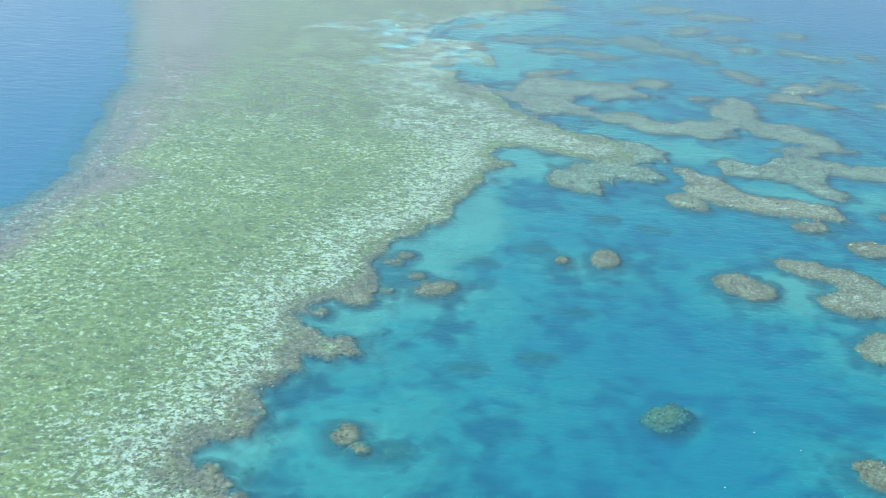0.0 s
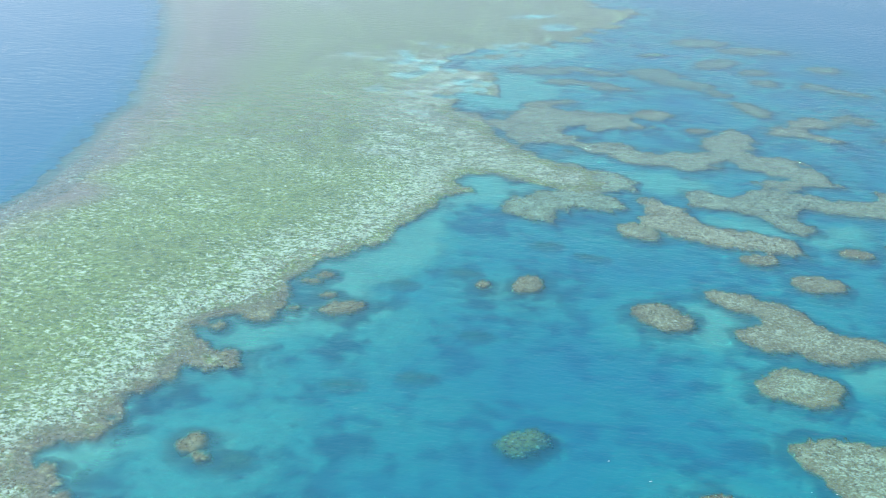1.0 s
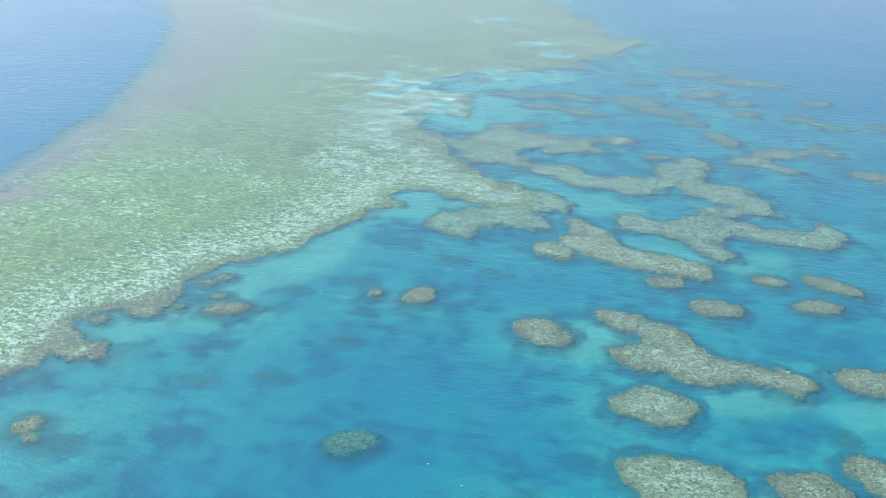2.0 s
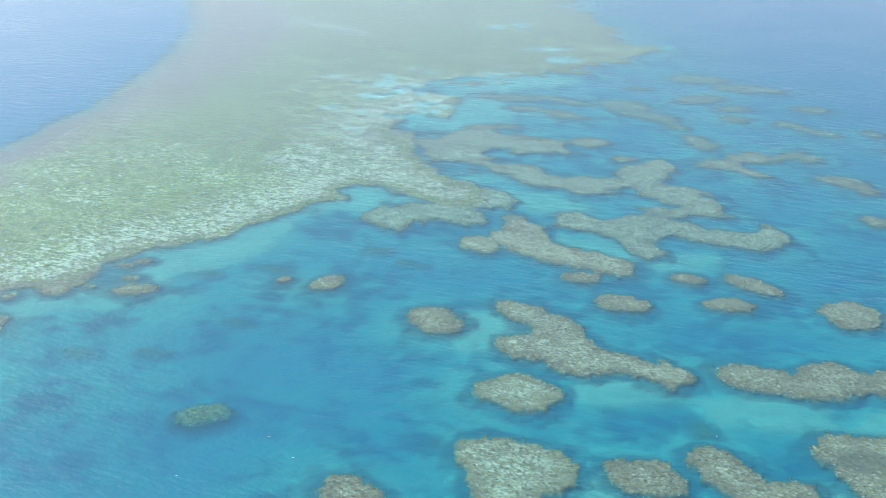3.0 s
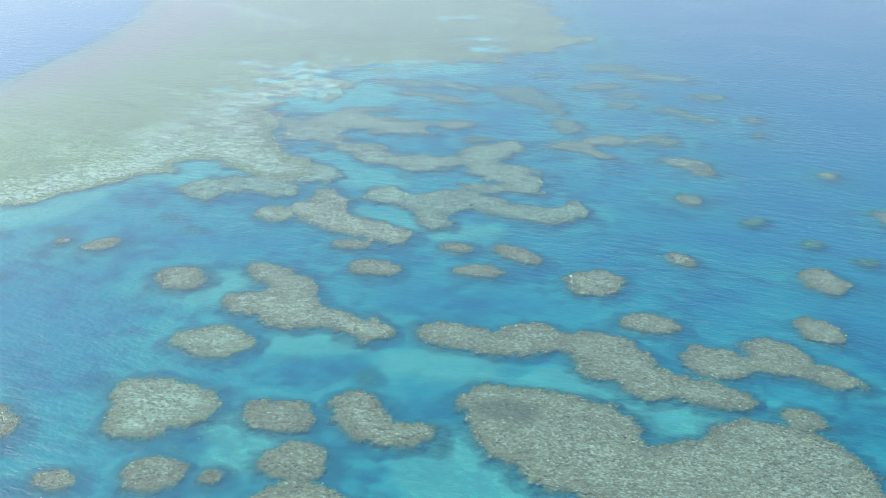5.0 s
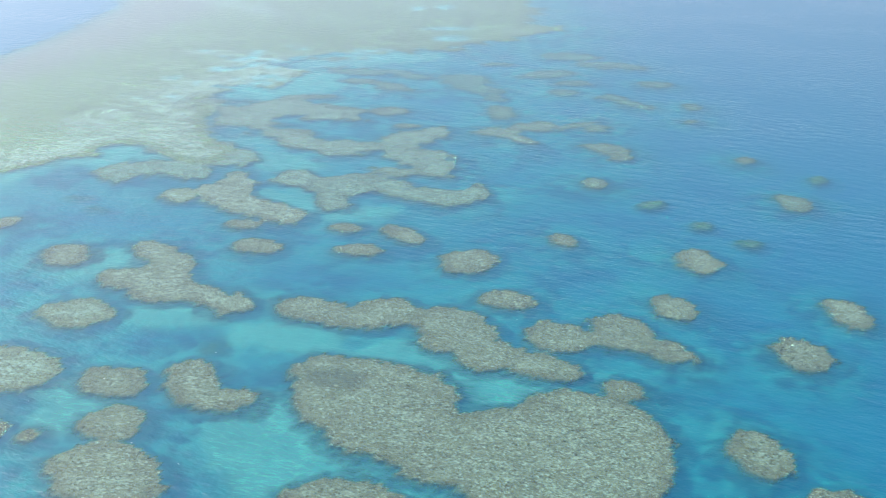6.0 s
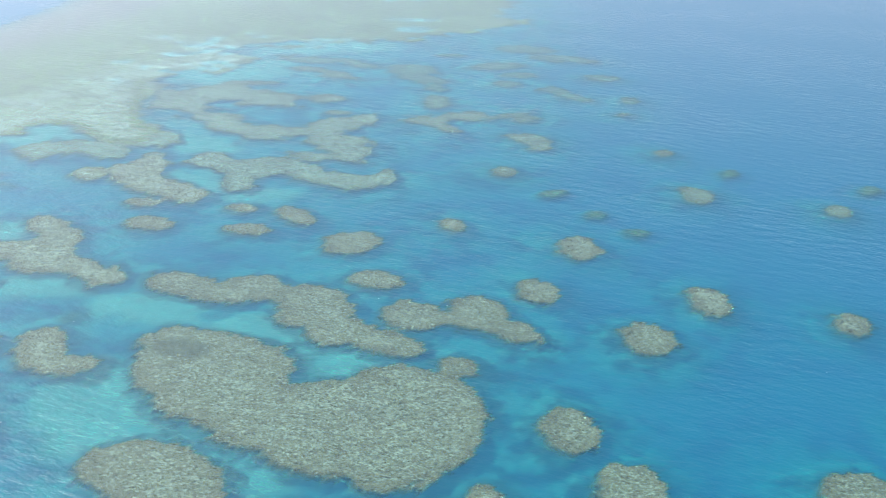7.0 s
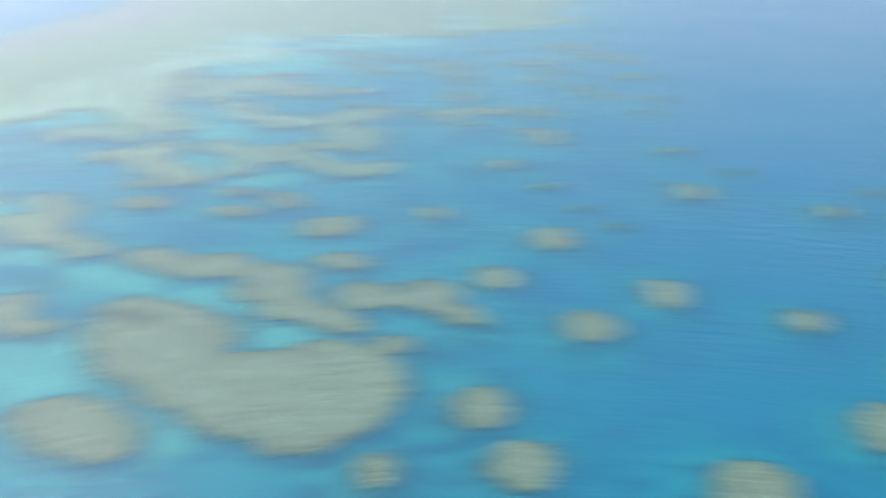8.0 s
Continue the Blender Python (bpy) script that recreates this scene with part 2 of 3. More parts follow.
def ripple(x, y, size, seed):
    """Smooth noise from -1 to 1 over a plane."""
    c, s = math.cos(0.7 * seed + 0.3), math.sin(0.7 * seed + 0.3)
    x, y = (c * x - s * y) / size, (s * x + c * y) / size
    ix, iy = np.floor(x).astype(np.int64), np.floor(y).astype(np.int64)
    u, v = x - ix, y - iy
    u, v = u * u * (3 - 2 * u), v * v * (3 - 2 * v)
    a = lattice(ix, iy, seed) * (1 - u) + lattice(ix + 1, iy, seed) * u
    b = lattice(ix, iy + 1, seed) * (1 - u) + lattice(ix + 1, iy + 1, seed) * u
    return 2 * (a * (1 - v) + b * v) - 1


def ragged(x, y, torn):
    """How far a reef's edge strays, in metres: fretted everywhere, and broken up in the north where reefs have grown together (torn)."""
    north = smooth((y - 185) / 70.0) * torn
    broken = 2.5 * ripple(x, y, 8.0, 4) + 2.3 * ripple(0.8 * x, y, 4.2, 6) + 1.3 * ripple(x, y, 2.2, 7)
    return 0.1 + 0.8 * ripple(x, y, 4.0, 3) + north * broken + 0.75 * ripple(x, y, 1.6, 5) + 0.6 * ripple(x, y, 0.8, 9)


def lumps(x, y):
    """Relief of a reef's top, in metres."""
    return 0.13 * np.abs(ripple(x, y, 1.2, 21)) + 0.11 * np.abs(ripple(x, y, 0.55, 22)) + 0.1 * ripple(x, y, 4.6, 23)


def oval(x, y, cx, cy, a, b, turn):
    """Distance to the edge of an ellipse, inside minus."""
    c, s = math.cos(radians(turn)), math.sin(radians(turn))
    u, v = (x - cx) * c + (y - cy) * s, -(x - cx) * s + (y - cy) * c
    k0 = np.sqrt((u / a) ** 2 + (v / b) ** 2)
    k1 = np.sqrt((u / a**2) ** 2 + (v / b**2) ** 2) + 1e-6
    return np.where(k0 < 0.2, -min(a, b) * (1 - k0), k0 * (k0 - 1) / k1)


def join(a, b, soft=2.5):
    h = np.maximum(soft - np.abs(a - b), 0) / soft
    return np.minimum(a, b) - h * h * soft / 4


def edge_of(ovals, x, y):
    d = oval(x, y, *ovals[0])
    for o in ovals[1:]:
        d = join(d, oval(x, y, *o)) if o[2] > 0 else np.maximum(d, -oval(x, y, o[0], o[1], -o[2], o[3], o[4]))
    size = max(min(o[2], o[3]) for o in ovals)
    return d + ragged(x, y, 1.0 if len(ovals) > 1 else 0.3) * min(1.0, size / 5.5)


def drop(d, wide):
    """How far the reef's flank lies below its top, d metres out from the edge: a rounded shoulder, then a sandy apron."""
    return 0.5 * smooth((d + 0.2) / 1.2) + 3.6 * smooth((d - 0.2) / wide)


def soft_drop(d):
    """The same for a sunken mound with no clear edge."""
    return 0.6 * smooth((d + 3.0) / 4.0) + 3.2 * smooth((d + 0.8) / 3.5)


SUNKEN = ("sunk", "deep")


def smooth(v):
    v = np.clip(v, 0, 1)
    return v * v * (3 - 2 * v)


# the great reef flat: its shore on the lagoon and on the ocean, from south to north
SOUTH_SHORE = [(-49, 39), (-36, 78), (-18, 104), (-21, 106), (-23, 109), (-26, 111), (-28, 113), (-28, 116), (-26, 118), (-22, 119), (-20, 122), (-21, 126), (-21, 130), (-19, 133), (-16, 136), (-15, 139), (-18, 142), (-18, 144), (-16, 141), (-12, 141), (-9, 144), (-11, 148), (-15, 149)]
NORTH_SHORE = [(-18, 153), (-18, 158), (-16, 162), (-13, 162), (-10, 164), (-9, 168), (-7, 172), (-8, 178), (-7, 185), (-4, 190), (2, 195), (7, 201), (8, 209), (12, 219), (15, 229), (20, 237), (17, 244), (19, 252), (26, 252), (45, 243), (52, 247), (52, 261), (43, 263), (34, 272), (17, 298), (8, 307), (10, 317), (19, 344), (20, 368), (7, 373), (14, 391), (38, 427), (59, 454), (76, 492), (72, 528), (51, 567), (14, 649), (-39, 812)]
LAGOON = SOUTH_SHORE + NORTH_SHORE
OCEAN = [(-124, 39), (-98, 117), (-83, 192), (-79, 216), (-81, 242), (-86, 270), (-86, 292), (-95, 324), (-104, 361), (-114, 396), (-133, 448), (-169, 515), (-273, 682), (-364, 812)]


def shore_distance(shore, x, y):
    d = np.full(x.shape, 1e9)
    for (ax, ay), (bx, by) in zip(shore, shore[1:]):
        dx, dy = bx - ax, by - ay
        t = np.clip(((x - ax) * dx + (y - ay) * dy) / (dx * dx + dy * dy), 0, 1)
        d = np.minimum(d, np.hypot(x - ax - t * dx, y - ay - t * dy))
    return d


def inside_flat(x, y):
    ring = LAGOON + OCEAN[::-1]
    odd = np.zeros(x.shape, bool)
    for (ax, ay), (bx, by) in zip(ring, ring[1:] + ring[:1]):
        if ay != by:
            cross = ((ay > y) != (by > y)) & (x < (bx - ax) * (y - ay) / (by - ay) + ax)
            odd ^= cross
    return odd


def crest(ocean):
    """How far the flat's ocean side lies below the rest: it slopes gently into the sea."""
    return 0.85 * smooth(1 - ocean / 6.0) + 0.15 * smooth(1 - ocean / 26.0)


def flat_edges(x, y):
    """Distance to the flat's edge (inside minus), and to its lagoon and ocean shores."""
    lagoon, ocean = shore_distance(LAGOON, x, y), shore_distance(OCEAN, x, y)
    ends = np.minimum(shore_distance([LAGOON[0], OCEAN[0]], x, y), shore_distance([LAGOON[-1], OCEAN[-1]], x, y))
    d = np.minimum(np.minimum(lagoon, ocean), ends)
    stray = smooth((y - 270) / 90.0) * smooth((ocean - lagoon + 10) / 20.0) * (11.0 * ripple(x, y, 13.0, 35) + 8.0 * ripple(x, y, 6.0, 36) + 3.0 * ripple(x, y, 2.6, 37)) + 1.4 * ripple(x, y, 7.0, 31) + 1.3 * ripple(x, y, 2.6, 33) + 0.8 * ripple(x, y, 1.1, 34)
    return np.where(inside_flat(x, y), -d, d) + stray, lagoon, ocean


# shallow sand hollows in the flat: x, y, radii, turn
HOLLOWS = [(4, 342, 24, 10, 52), (12, 400, 26, 8, 50), (-30, 381, 18, 13, 55), (-4, 268, 22, 13, 104), (39, 461, 8, 5, 50), (-1, 548, 10, 6, 44), (-88, 498, 49, 15, 150), (-2, 323, 11, 4, 62)]


FAR_POOLS = [(40.1, 464.0, 8.1, 6.0, 74), (-6.2, 544.2, 6.2, 3.2, 100), (3.9, 555.8, 6.5, 3.8, 95), (29.1, 488.3, 11.2, 2.5, 33)]


def pools(x, y, lagoon):
    """Small deeper pools among the sand where the flat breaks up towards the north, 0 to 1."""
    here = np.maximum(smooth((y - 285) / 40.0) * smooth((455 - y) / 50.0) * smooth((42 - lagoon) / 20.0), sand_hollows(x, y) * smooth((y - 285) / 20.0) * smooth((455 - y) / 50.0))
    torn = 0.6 * ripple(x, y, 9.0, 63) + 0.5 * ripple(x, y, 4.2, 64) + 0.3 * ripple(x, y, 2.0, 65)
    here = here * smooth((torn - 0.05) / 0.65)
    for o in FAR_POOLS:
        here = np.maximum(here, smooth(0.6 - (oval(x, y, *o) + 3.0 * torn) / 6.0))
    return here


def sand_hollows(x, y):
    h = np.zeros(x.shape)
    torn = 6.0 * ripple(x, y, 9.0, 61) + 4.0 * ripple(x, y, 4.0, 62)
    for o in HOLLOWS:
        h = np.maximum(h, smooth((torn - oval(x, y, *o)) / 12.0))
    return h


REEFS = []


def reef(kind, look_of, *ovals):
    """Notes a patch reef ("p") or a single bommie ("b"), made of one or more ovals: x, y, radii, turn."""
    REEFS.append((kind, look_of, ovals))


reef('b', 'low', (203.1, 155.7, 6.9, 4.8, 105))
reef('b', '', (215.3, 144.2, 6.8, 4.9, 111))
reef('b', '', (245.8, 154.5, 8.8, 6.2, 93))
reef('b', '', (260.7, 184.4, 8.0, 5.5, 94))
reef('b', '', (207.6, 192.9, 7.0, 4.9, 109))
reef('b', '', (215.2, 216.0, 7.3, 4.7, 108))
reef('b', '', (184.0, 231.3, 7.5, 5.5, 114))
reef('b', '', (183.2, 203.7, 6.1, 4.7, 119))
reef('b', '', (152.2, 193.7, 5.8, 4.7, 0))
reef('b', '', (138.8, 209.5, 7.3, 6.2, 79))
reef('b', 'small', (180.6, 166.6, 3.9, 3.6, 122))
reef('p', 'trio', (165.8, 181.7, 7.0, 6.0, 134), (176.0, 188.4, 8.1, 5.9, 113), (185.3, 183.9, 4.9, 3.7, 156))
reef('p', 'long', (120.0, 173.5, 7.4, 5.5, 176), (130.4, 175.0, 7.3, 5.5, 26), (133.5, 179.8, 5.6, 5.1, 36), (147.6, 176.7, 10.6, 7.6, 128), (155.7, 168.9, 6.2, 5.5, 62), (165.8, 168.9, 7.3, 4.8, 4))
reef('p', 'big', (133.7, 151.0, 7.1, 5.4, 119), (143.5, 154.8, 10.8, 5.0, 180), (152.4, 154.1, 4.9, 3.1, 163), (135.4, 144.6, 7.7, 3.7, 118), (145.1, 140.7, 10.5, 6.5, 119), (156.6, 139.0, 12.7, 8.6, 138), (169.2, 139.9, 13.7, 11.3, 116), (180.5, 145.7, 17.9, 11.7, 94), (173.4, 155.0, 8.8, 7.2, 80), (148.4, 149.3, 8.3, 4.6, 4))
reef('b', 'broad', (154.8, 117.8, 11.3, 7.4, 174))
reef('b', 'small', (198.4, 132.2, 4.5, 2.7, 119))
reef('b', 'small', (153.9, 230.5, 4.5, 3.2, 115))
reef('b', 'small', (150.7, 276.4, 5.7, 3.8, 110))
reef('b', 'small', (201.4, 283.3, 6.9, 4.7, 99))
reef('b', 'small', (185.9, 318.6, 4.6, 2.8, 86))
reef('b', '', (241.7, 218.1, 5.7, 4.0, 88))
reef('b', 'small', (235.8, 289.2, 5.3, 3.8, 91))
reef('b', 'sunk', (243.2, 313.0, 5.5, 2.9, 78))
reef('b', 'sunk', (254.2, 294.6, 4.6, 3.2, 74))
reef('b', 'sunk', (259.9, 253.8, 8.8, 5.5, 95))
reef('b', 'sunk', (263.8, 209.8, 7.5, 4.7, 84))
reef('b', 'sunk', (206.4, 308.9, 4.9, 2.9, 86))
reef('b', 'sunk', (193.8, 248.4, 3.5, 2.7, 75))
reef('b', 'sunk', (181.4, 255.9, 3.6, 2.7, 89))
reef('b', 'small', (148.5, 311.4, 7.2, 4.5, 129))
reef('p', 'round', (84.5, 133.5, 8.3, 5.9, 0), (89.0, 132.0, 5.8, 4.8, 129), (85.0, 124.3, 4.3, 3.7, 167), (86.7, 129.2, 7.1, 6.1, 3))
reef('b', '', (104.3, 135.4, 6.0, 4.7, 2))
reef('b', '', (111.9, 124.6, 5.2, 4.7, 140))
reef('p', 'bent', (115.0, 141.1, 7.1, 4.8, 131), (121.0, 136.9, 4.5, 3.8, 0), (125.4, 139.2, 3.3, 2.9, 169))
reef('b', 'broad', (119.3, 113.3, 9.6, 7.0, 166))
reef('b', '', (95.4, 114.4, 5.1, 4.1, 130))
reef('b', 'small', (66.3, 117.2, 5.1, 3.7, 146))
reef('b', 'sunk', (37.5, 130.4, 4.6, 3.5, 41))
reef('b', 'small', (103.0, 116.7, 1.6, 1.5, 137))
reef('b', 'small', (84.0, 108.2, 2.9, 2.2, 1))
reef('b', 'deep', (73.3, 135.5, 2.0, 1.7, 150))
reef('b', '', (61.6, 176.3, 6.6, 5.2, 125))
reef('p', 'branched', (78.0, 184.8, 9.0, 4.6, 149), (85.3, 179.8, 9.9, 4.2, 126), (80.9, 171.8, 7.3, 5.3, 30), (89.6, 169.7, 7.8, 6.4, 3), (98.4, 170.8, 6.1, 3.8, 145), (104.5, 169.0, 5.3, 4.5, 139))
reef('b', 'pale', (81.6, 153.9, 7.2, 6.4, 10))
reef('b', '', (94.4, 197.8, 5.7, 4.5, 179))
reef('b', '', (106.4, 216.6, 4.0, 3.1, 20))
reef('b', '', (115.1, 205.2, 5.4, 3.4, 19))
reef('b', '', (119.9, 218.3, 7.0, 3.7, 146))
reef('p', 'string', (67.2, 235.5, 4.4, 4.2, 159), (69.3, 225.8, 7.8, 7.0, 145), (77.4, 220.8, 11.2, 6.6, 153), (88.5, 218.9, 8.8, 5.1, 135))
reef('b', 'pale', (59.6, 219.8, 5.8, 4.4, 133))
reef('b', 'small', (84.4, 208.3, 4.2, 3.4, 10))
reef('b', 'deep', (62.9, 219.7, 5.2, 4.2, 111))

reef('p', 'spur', (30.2, 264.5, 17.6, 9.6, 126), (46.7, 254.7, 14.2, 7.4, 140), (55.2, 255.6, 7.3, 5.2, 124), (49.2, 238.7, 9.4, 8.4, 174), (39.6, 233.5, 8.7, 5.6, 22), (36.8, 227.0, 6.2, 4.9, 145))
reef('b', 'small', (63.8, 241.0, 3.8, 3.4, 158))

reef('p', 'blocky', (83.1, 243.8, 9.7, 6.7, 175), (92.0, 246.3, 9.6, 7.5, 113), (94.0, 234.9, 8.8, 5.0, 116))
reef('p', 'chain', (100.5, 250.5, 10.0, 5.7, 171), (110.4, 248.2, 9.8, 6.3, 167), (119.5, 246.7, 7.0, 6.2, 75), (123.9, 250.5, 7.7, 4.0, 86))
reef('p', 'lobed', (98.4, 277.9, 11.8, 8.9, 163), (108.0, 271.1, 10.3, 6.9, 105), (100.6, 263.5, 7.1, 6.2, 43))
reef('p', 'ring', (32.2, 289.9, 9.3, 5.2, 122), (38.6, 293.5, 11.0, 7.6, 145), (39.2, 311.0, 12.1, 11.7, 38), (53.2, 311.7, 12.6, 9.3, 159), (63.2, 311.9, 6.7, 5.8, 105), (51.3, 283.2, 12.3, 5.8, 151), (64.0, 278.7, 15.0, 6.8, 142), (76.1, 275.1, 7.8, 7.4, 95), (83.5, 280.4, 10.2, 6.1, 53), (89.8, 290.9, 12.1, 6.7, 75), (94.7, 303.5, 8.8, 5.5, 68), (49.6, 299.3, -5.0, 4.2, 116), (11.7, 303.7, 11.3, 9.4, 131), (25.0, 299.3, 7.6, 4.6, 123))
reef('b', 'small', (83.5, 308.5, 3.9, 2.9, 33))
reef('b', 'small', (37.1, 327.6, 7.7, 3.4, 30))
reef('b', 'small', (4.9, 314.3, 7.5, 3.3, 167))
reef('b', '', (71.6, 323.5, 6.9, 5.5, 56))
reef('b', '', (104.1, 340.5, 9.6, 4.5, 113))
reef('p', 'narrow', (110.3, 314.9, 7.6, 5.4, 49), (118.1, 326.1, 10.0, 4.7, 47), (117.8, 310.1, 7.2, 3.4, 153))
reef('p', 'narrow', (131.8, 336.1, 10.2, 3.1, 56), (137.9, 335.4, 5.9, 4.1, 90))
reef('b', 'small', (42.0, 331.4, 6.1, 3.2, 31))
reef('p', 'narrow', (77.0, 382.3, 12.2, 10.2, 118), (85.5, 372.1, 10.1, 6.5, 2), (96.9, 359.6, 5.5, 4.0, 152))
reef('p', 'narrow', (101.1, 409.1, 12.7, 6.0, 54))
reef('b', 'small', (114.3, 398.3, 7.2, 4.5, 46))
reef('b', 'small', (115.8, 381.4, 5.9, 4.8, 76))
reef('p', 'narrow', (99.6, 450.6, 12.0, 9.0, 24), (120.4, 441.0, 14.7, 7.4, 11))
reef('b', 'small', (143.3, 411.9, 6.8, 5.4, 64))
reef('p', 'narrow', (133.3, 380.8, 5.5, 3.7, 7), (143.4, 373.9, 6.8, 5.1, 157))
reef('p', 'narrow', (143.8, 312.3, 5.0, 3.1, 159), (149.6, 307.4, 5.1, 3.9, 110))
reef('b', 'small', (161.5, 380.6, 5.5, 3.3, 94))
reef('b', 'small', (164.1, 358.8, 3.5, 2.0, 74))
reef('p', 'narrow', (58.1, 357.3, 10.5, 4.9, 167), (44.1, 362.0, 7.3, 4.5, 178))
reef('p', 'narrow', (33.0, 375.8, 13.1, 6.0, 2), (53.4, 381.4, 12.9, 5.5, 166))
reef('b', 'sunk', (167.9, 266.2, 4.7, 2.9, 65))
reef('b', 'sunk', (78.1, 419.4, 7.3, 4.3, 41))
reef('b', 'deep', (12.8, 181.7, 3.4, 2.7, 29))
reef('b', 'deep', (23.7, 189.4, 4.7, 3.1, 177))
reef('b', 'small', (36.5, 185.8, 4.8, 3.0, 71))
reef('b', 'small', (27.9, 183.8, 2.0, 1.3, 72))
reef('b', 'small', (3.7, 168.3, 4.6, 2.9, 39))
reef('b', 'small', (-8.6, 121.3, 2.7, 2.0, 95))
reef('b', 'deep', (39.3, 208.1, 4.2, 2.7, 23))
reef('b', 'deep', (48.9, 203.8, 4.2, 2.6, 0))
reef('b', 'small', (-25.2, 111.9, 1.4, 1.2, 170))
reef('b', 'deep', (-20.0, 111.2, 2.5, 2.1, 115))
reef('b', 'deep', (111.5, 152.9, 4.3, 3.6, 95))
reef('b', 'deep', (-4.6, 152.6, 1.4, 1.3, 68))
reef('b', 'deep', (8.3, 142.3, 4.0, 2.4, 10))
reef('b', 'deep', (-2.1, 118.3, 4.0, 3.8, 65))
reef('b', 'deep', (-19.6, 122.3, 3.6, 1.6, 100))
reef('b', 'small', (-4.5, 178.4, 2.1, 1.2, 173))
reef('b', 'pale', (-6.2, 118.0, 1.2, 1.2, 81))
reef('b', 'pale', (-4.9, 166.3, 1.1, 0.9, 85))
reef('b', 'deep', (0.7, 172.8, 3.1, 2.1, 13))
reef('b', 'small', (-10.9, 163.3, 3.6, 2.9, 145))
reef('b', 'deep', (128.1, 136.0, 3.8, 2.9, 16))
reef('b', 'deep', (150.3, 127.9, 3.2, 2.4, 22))
reef('b', 'deep', (119.2, 133.3, 3.0, 1.9, 18))
reef('b', 'deep', (95.4, 120.8, 3.7, 2.5, 151))
reef('b', 'deep', (155.2, 127.3, 1.9, 1.3, 20))
reef('b', 'deep', (19.1, 146.7, 3.8, 2.5, 14))
reef('b', 'deep', (27.8, 163.4, 3.7, 2.1, 13))
reef('b', 'small', (-2.4, 181.8, 1.7, 1.5, 39))
reef('b', 'small', (-0.2, 173.1, 1.8, 1.4, 18))
reef('b', 'small', (-7.8, 166.5, 1.4, 1.3, 66))
reef('b', 'small', (-15.7, 156.9, 1.6, 1.2, 95))


def top_of(look_of, ovals):
    """Height of a reef's top: those in the north lie a little deeper, so water over them imitates haze."""
    north = sum(o[1] for o in ovals) / len(ovals)
    return {"sunk": -0.95, "deep": -1.9}.get(look_of, -0.36 - 0.12 * float(smooth((north - 200) / 60.0)) - 0.3 * float(smooth((north - 290) / 90.0)))


def near_box(ovals, x, y, margin):
    low = np.min([(o[0] - o[2], o[1] - o[2]) for o in ovals], axis=0) - margin
    high = np.max([(o[0] + o[2], o[1] + o[2]) for o in ovals], axis=0) + margin
    return (x > low[0]) & (x < high[0]) & (y > low[1]) & (y < high[1])


# bright sand shoals on the sea bed: x, y, radii, turn
SHOALS = [(159, 161, 9, 5, 155), (147, 164, 10, 3, 0), (137, 126, 9, 5, 144), (162, 127, 8, 3, 154), (132, 135, 7, 5, 104), (98, 161, 6, 3, 24), (73, 177, 3, 2, 152), (122, 162, 9, 4, 25), (27, 241, 9, 8, 81), (7, 195, 20, 6, 70),
          (-12, 155, 5, 4, 93), (-25, 114, 3, 2, 177), (71, 176, 6, 4, 102), (85, 228, 9, 4, 171), (106, 229, 7, 4, 30), (70, 256, 10, 6, 156), (103, 128, 6, 5, 116), (142, 132, 7, 3, 149), (26, 345, 12, 24, 0), (32, 405, 10, 26, 140), (90, 237, 3, 7, 100)]


def shoal_of(x, y):
    """How much of a bare sand shoal a place is, 0 to 1."""
    s, torn = np.zeros(x.shape), 2.0 * ripple(x, y, 5.0, 71) + 1.0 * ripple(x, y, 2.0, 72)
    for o in SHOALS:
        s = np.maximum(s, smooth(1.0 - (oval(x, y, *o) + torn) / 6.0))
    return s


def floor_of(x, y):
    """The sea bed's height and, over reefs, the reef's: two arrays."""
    flat, lagoon, ocean = flat_edges(x, y)
    near = np.where(flat > 0, flat, 0)
    small = np.full(x.shape, 40.0)
    tops = np.full(x.shape, -99.0)
    for kind, look_of, ovals in REEFS:
        some = near_box(ovals, x, y, 32.0)
        if not some.any():
            continue
        d = edge_of(ovals, x[some], y[some])
        if look_of not in SUNKEN:
            small[some] = np.minimum(small[some], np.maximum(d, 0))
        top = top_of(look_of, ovals) - (soft_drop(d) if look_of in SUNKEN else 4.0 * smooth((d + 0.15) / 1.3))
        tops[some] = np.maximum(tops[some], np.where(d < 5.0, top, -99))
    tops = np.maximum(tops, np.where(flat < 6.0, -0.35 - crest(ocean) - 0.1 * sand_hollows(x, y) - 0.7 * pools(x, y, lagoon) - 4.0 * smooth((flat + 0.15) / 1.4), -99))
    west = (ocean < lagoon) & (flat > 0)
    open_sea = smooth((x - 170 + 0.25 * (y - 130)) / 110.0) * smooth(small / 16.0 + 0.2)
    fall = 2.1 + 0.8 * (1 - np.exp(-np.minimum(near, small) / 8.0)) + 1.4 * smooth((near - 16) / 40.0) * smooth(small / 20.0) + 2.2 * open_sea
    fall = fall - 0.75 * np.exp(-near / 14.0)
    fall = np.where(west, 3.5 + 6 * smooth(near / 6.0), fall)
    fall = fall + (0.5 * smooth((y - 175) / 40.0) - 0.6 * smooth((y - 225) / 50.0) * (1 - open_sea)) * smooth(near / 10.0)
    fall = fall + 0.45 * ripple(x, y, 12.0, 41) + 0.2 * ripple(x, y, 4.6, 42)
    fall = fall - (fall - 1.5) * 0.85 * shoal_of(x, y)
    bed = -np.maximum(fall, 0.8)
    return bed, tops


def settle(z, x, y):
    """Lets a flank run out softly into the sea bed."""
    bed = floor_of(x, y)[0]
    return -join(-z, -bed, 1.6) - 0.07 * smooth((bed + 0.8 - z) / 0.8)


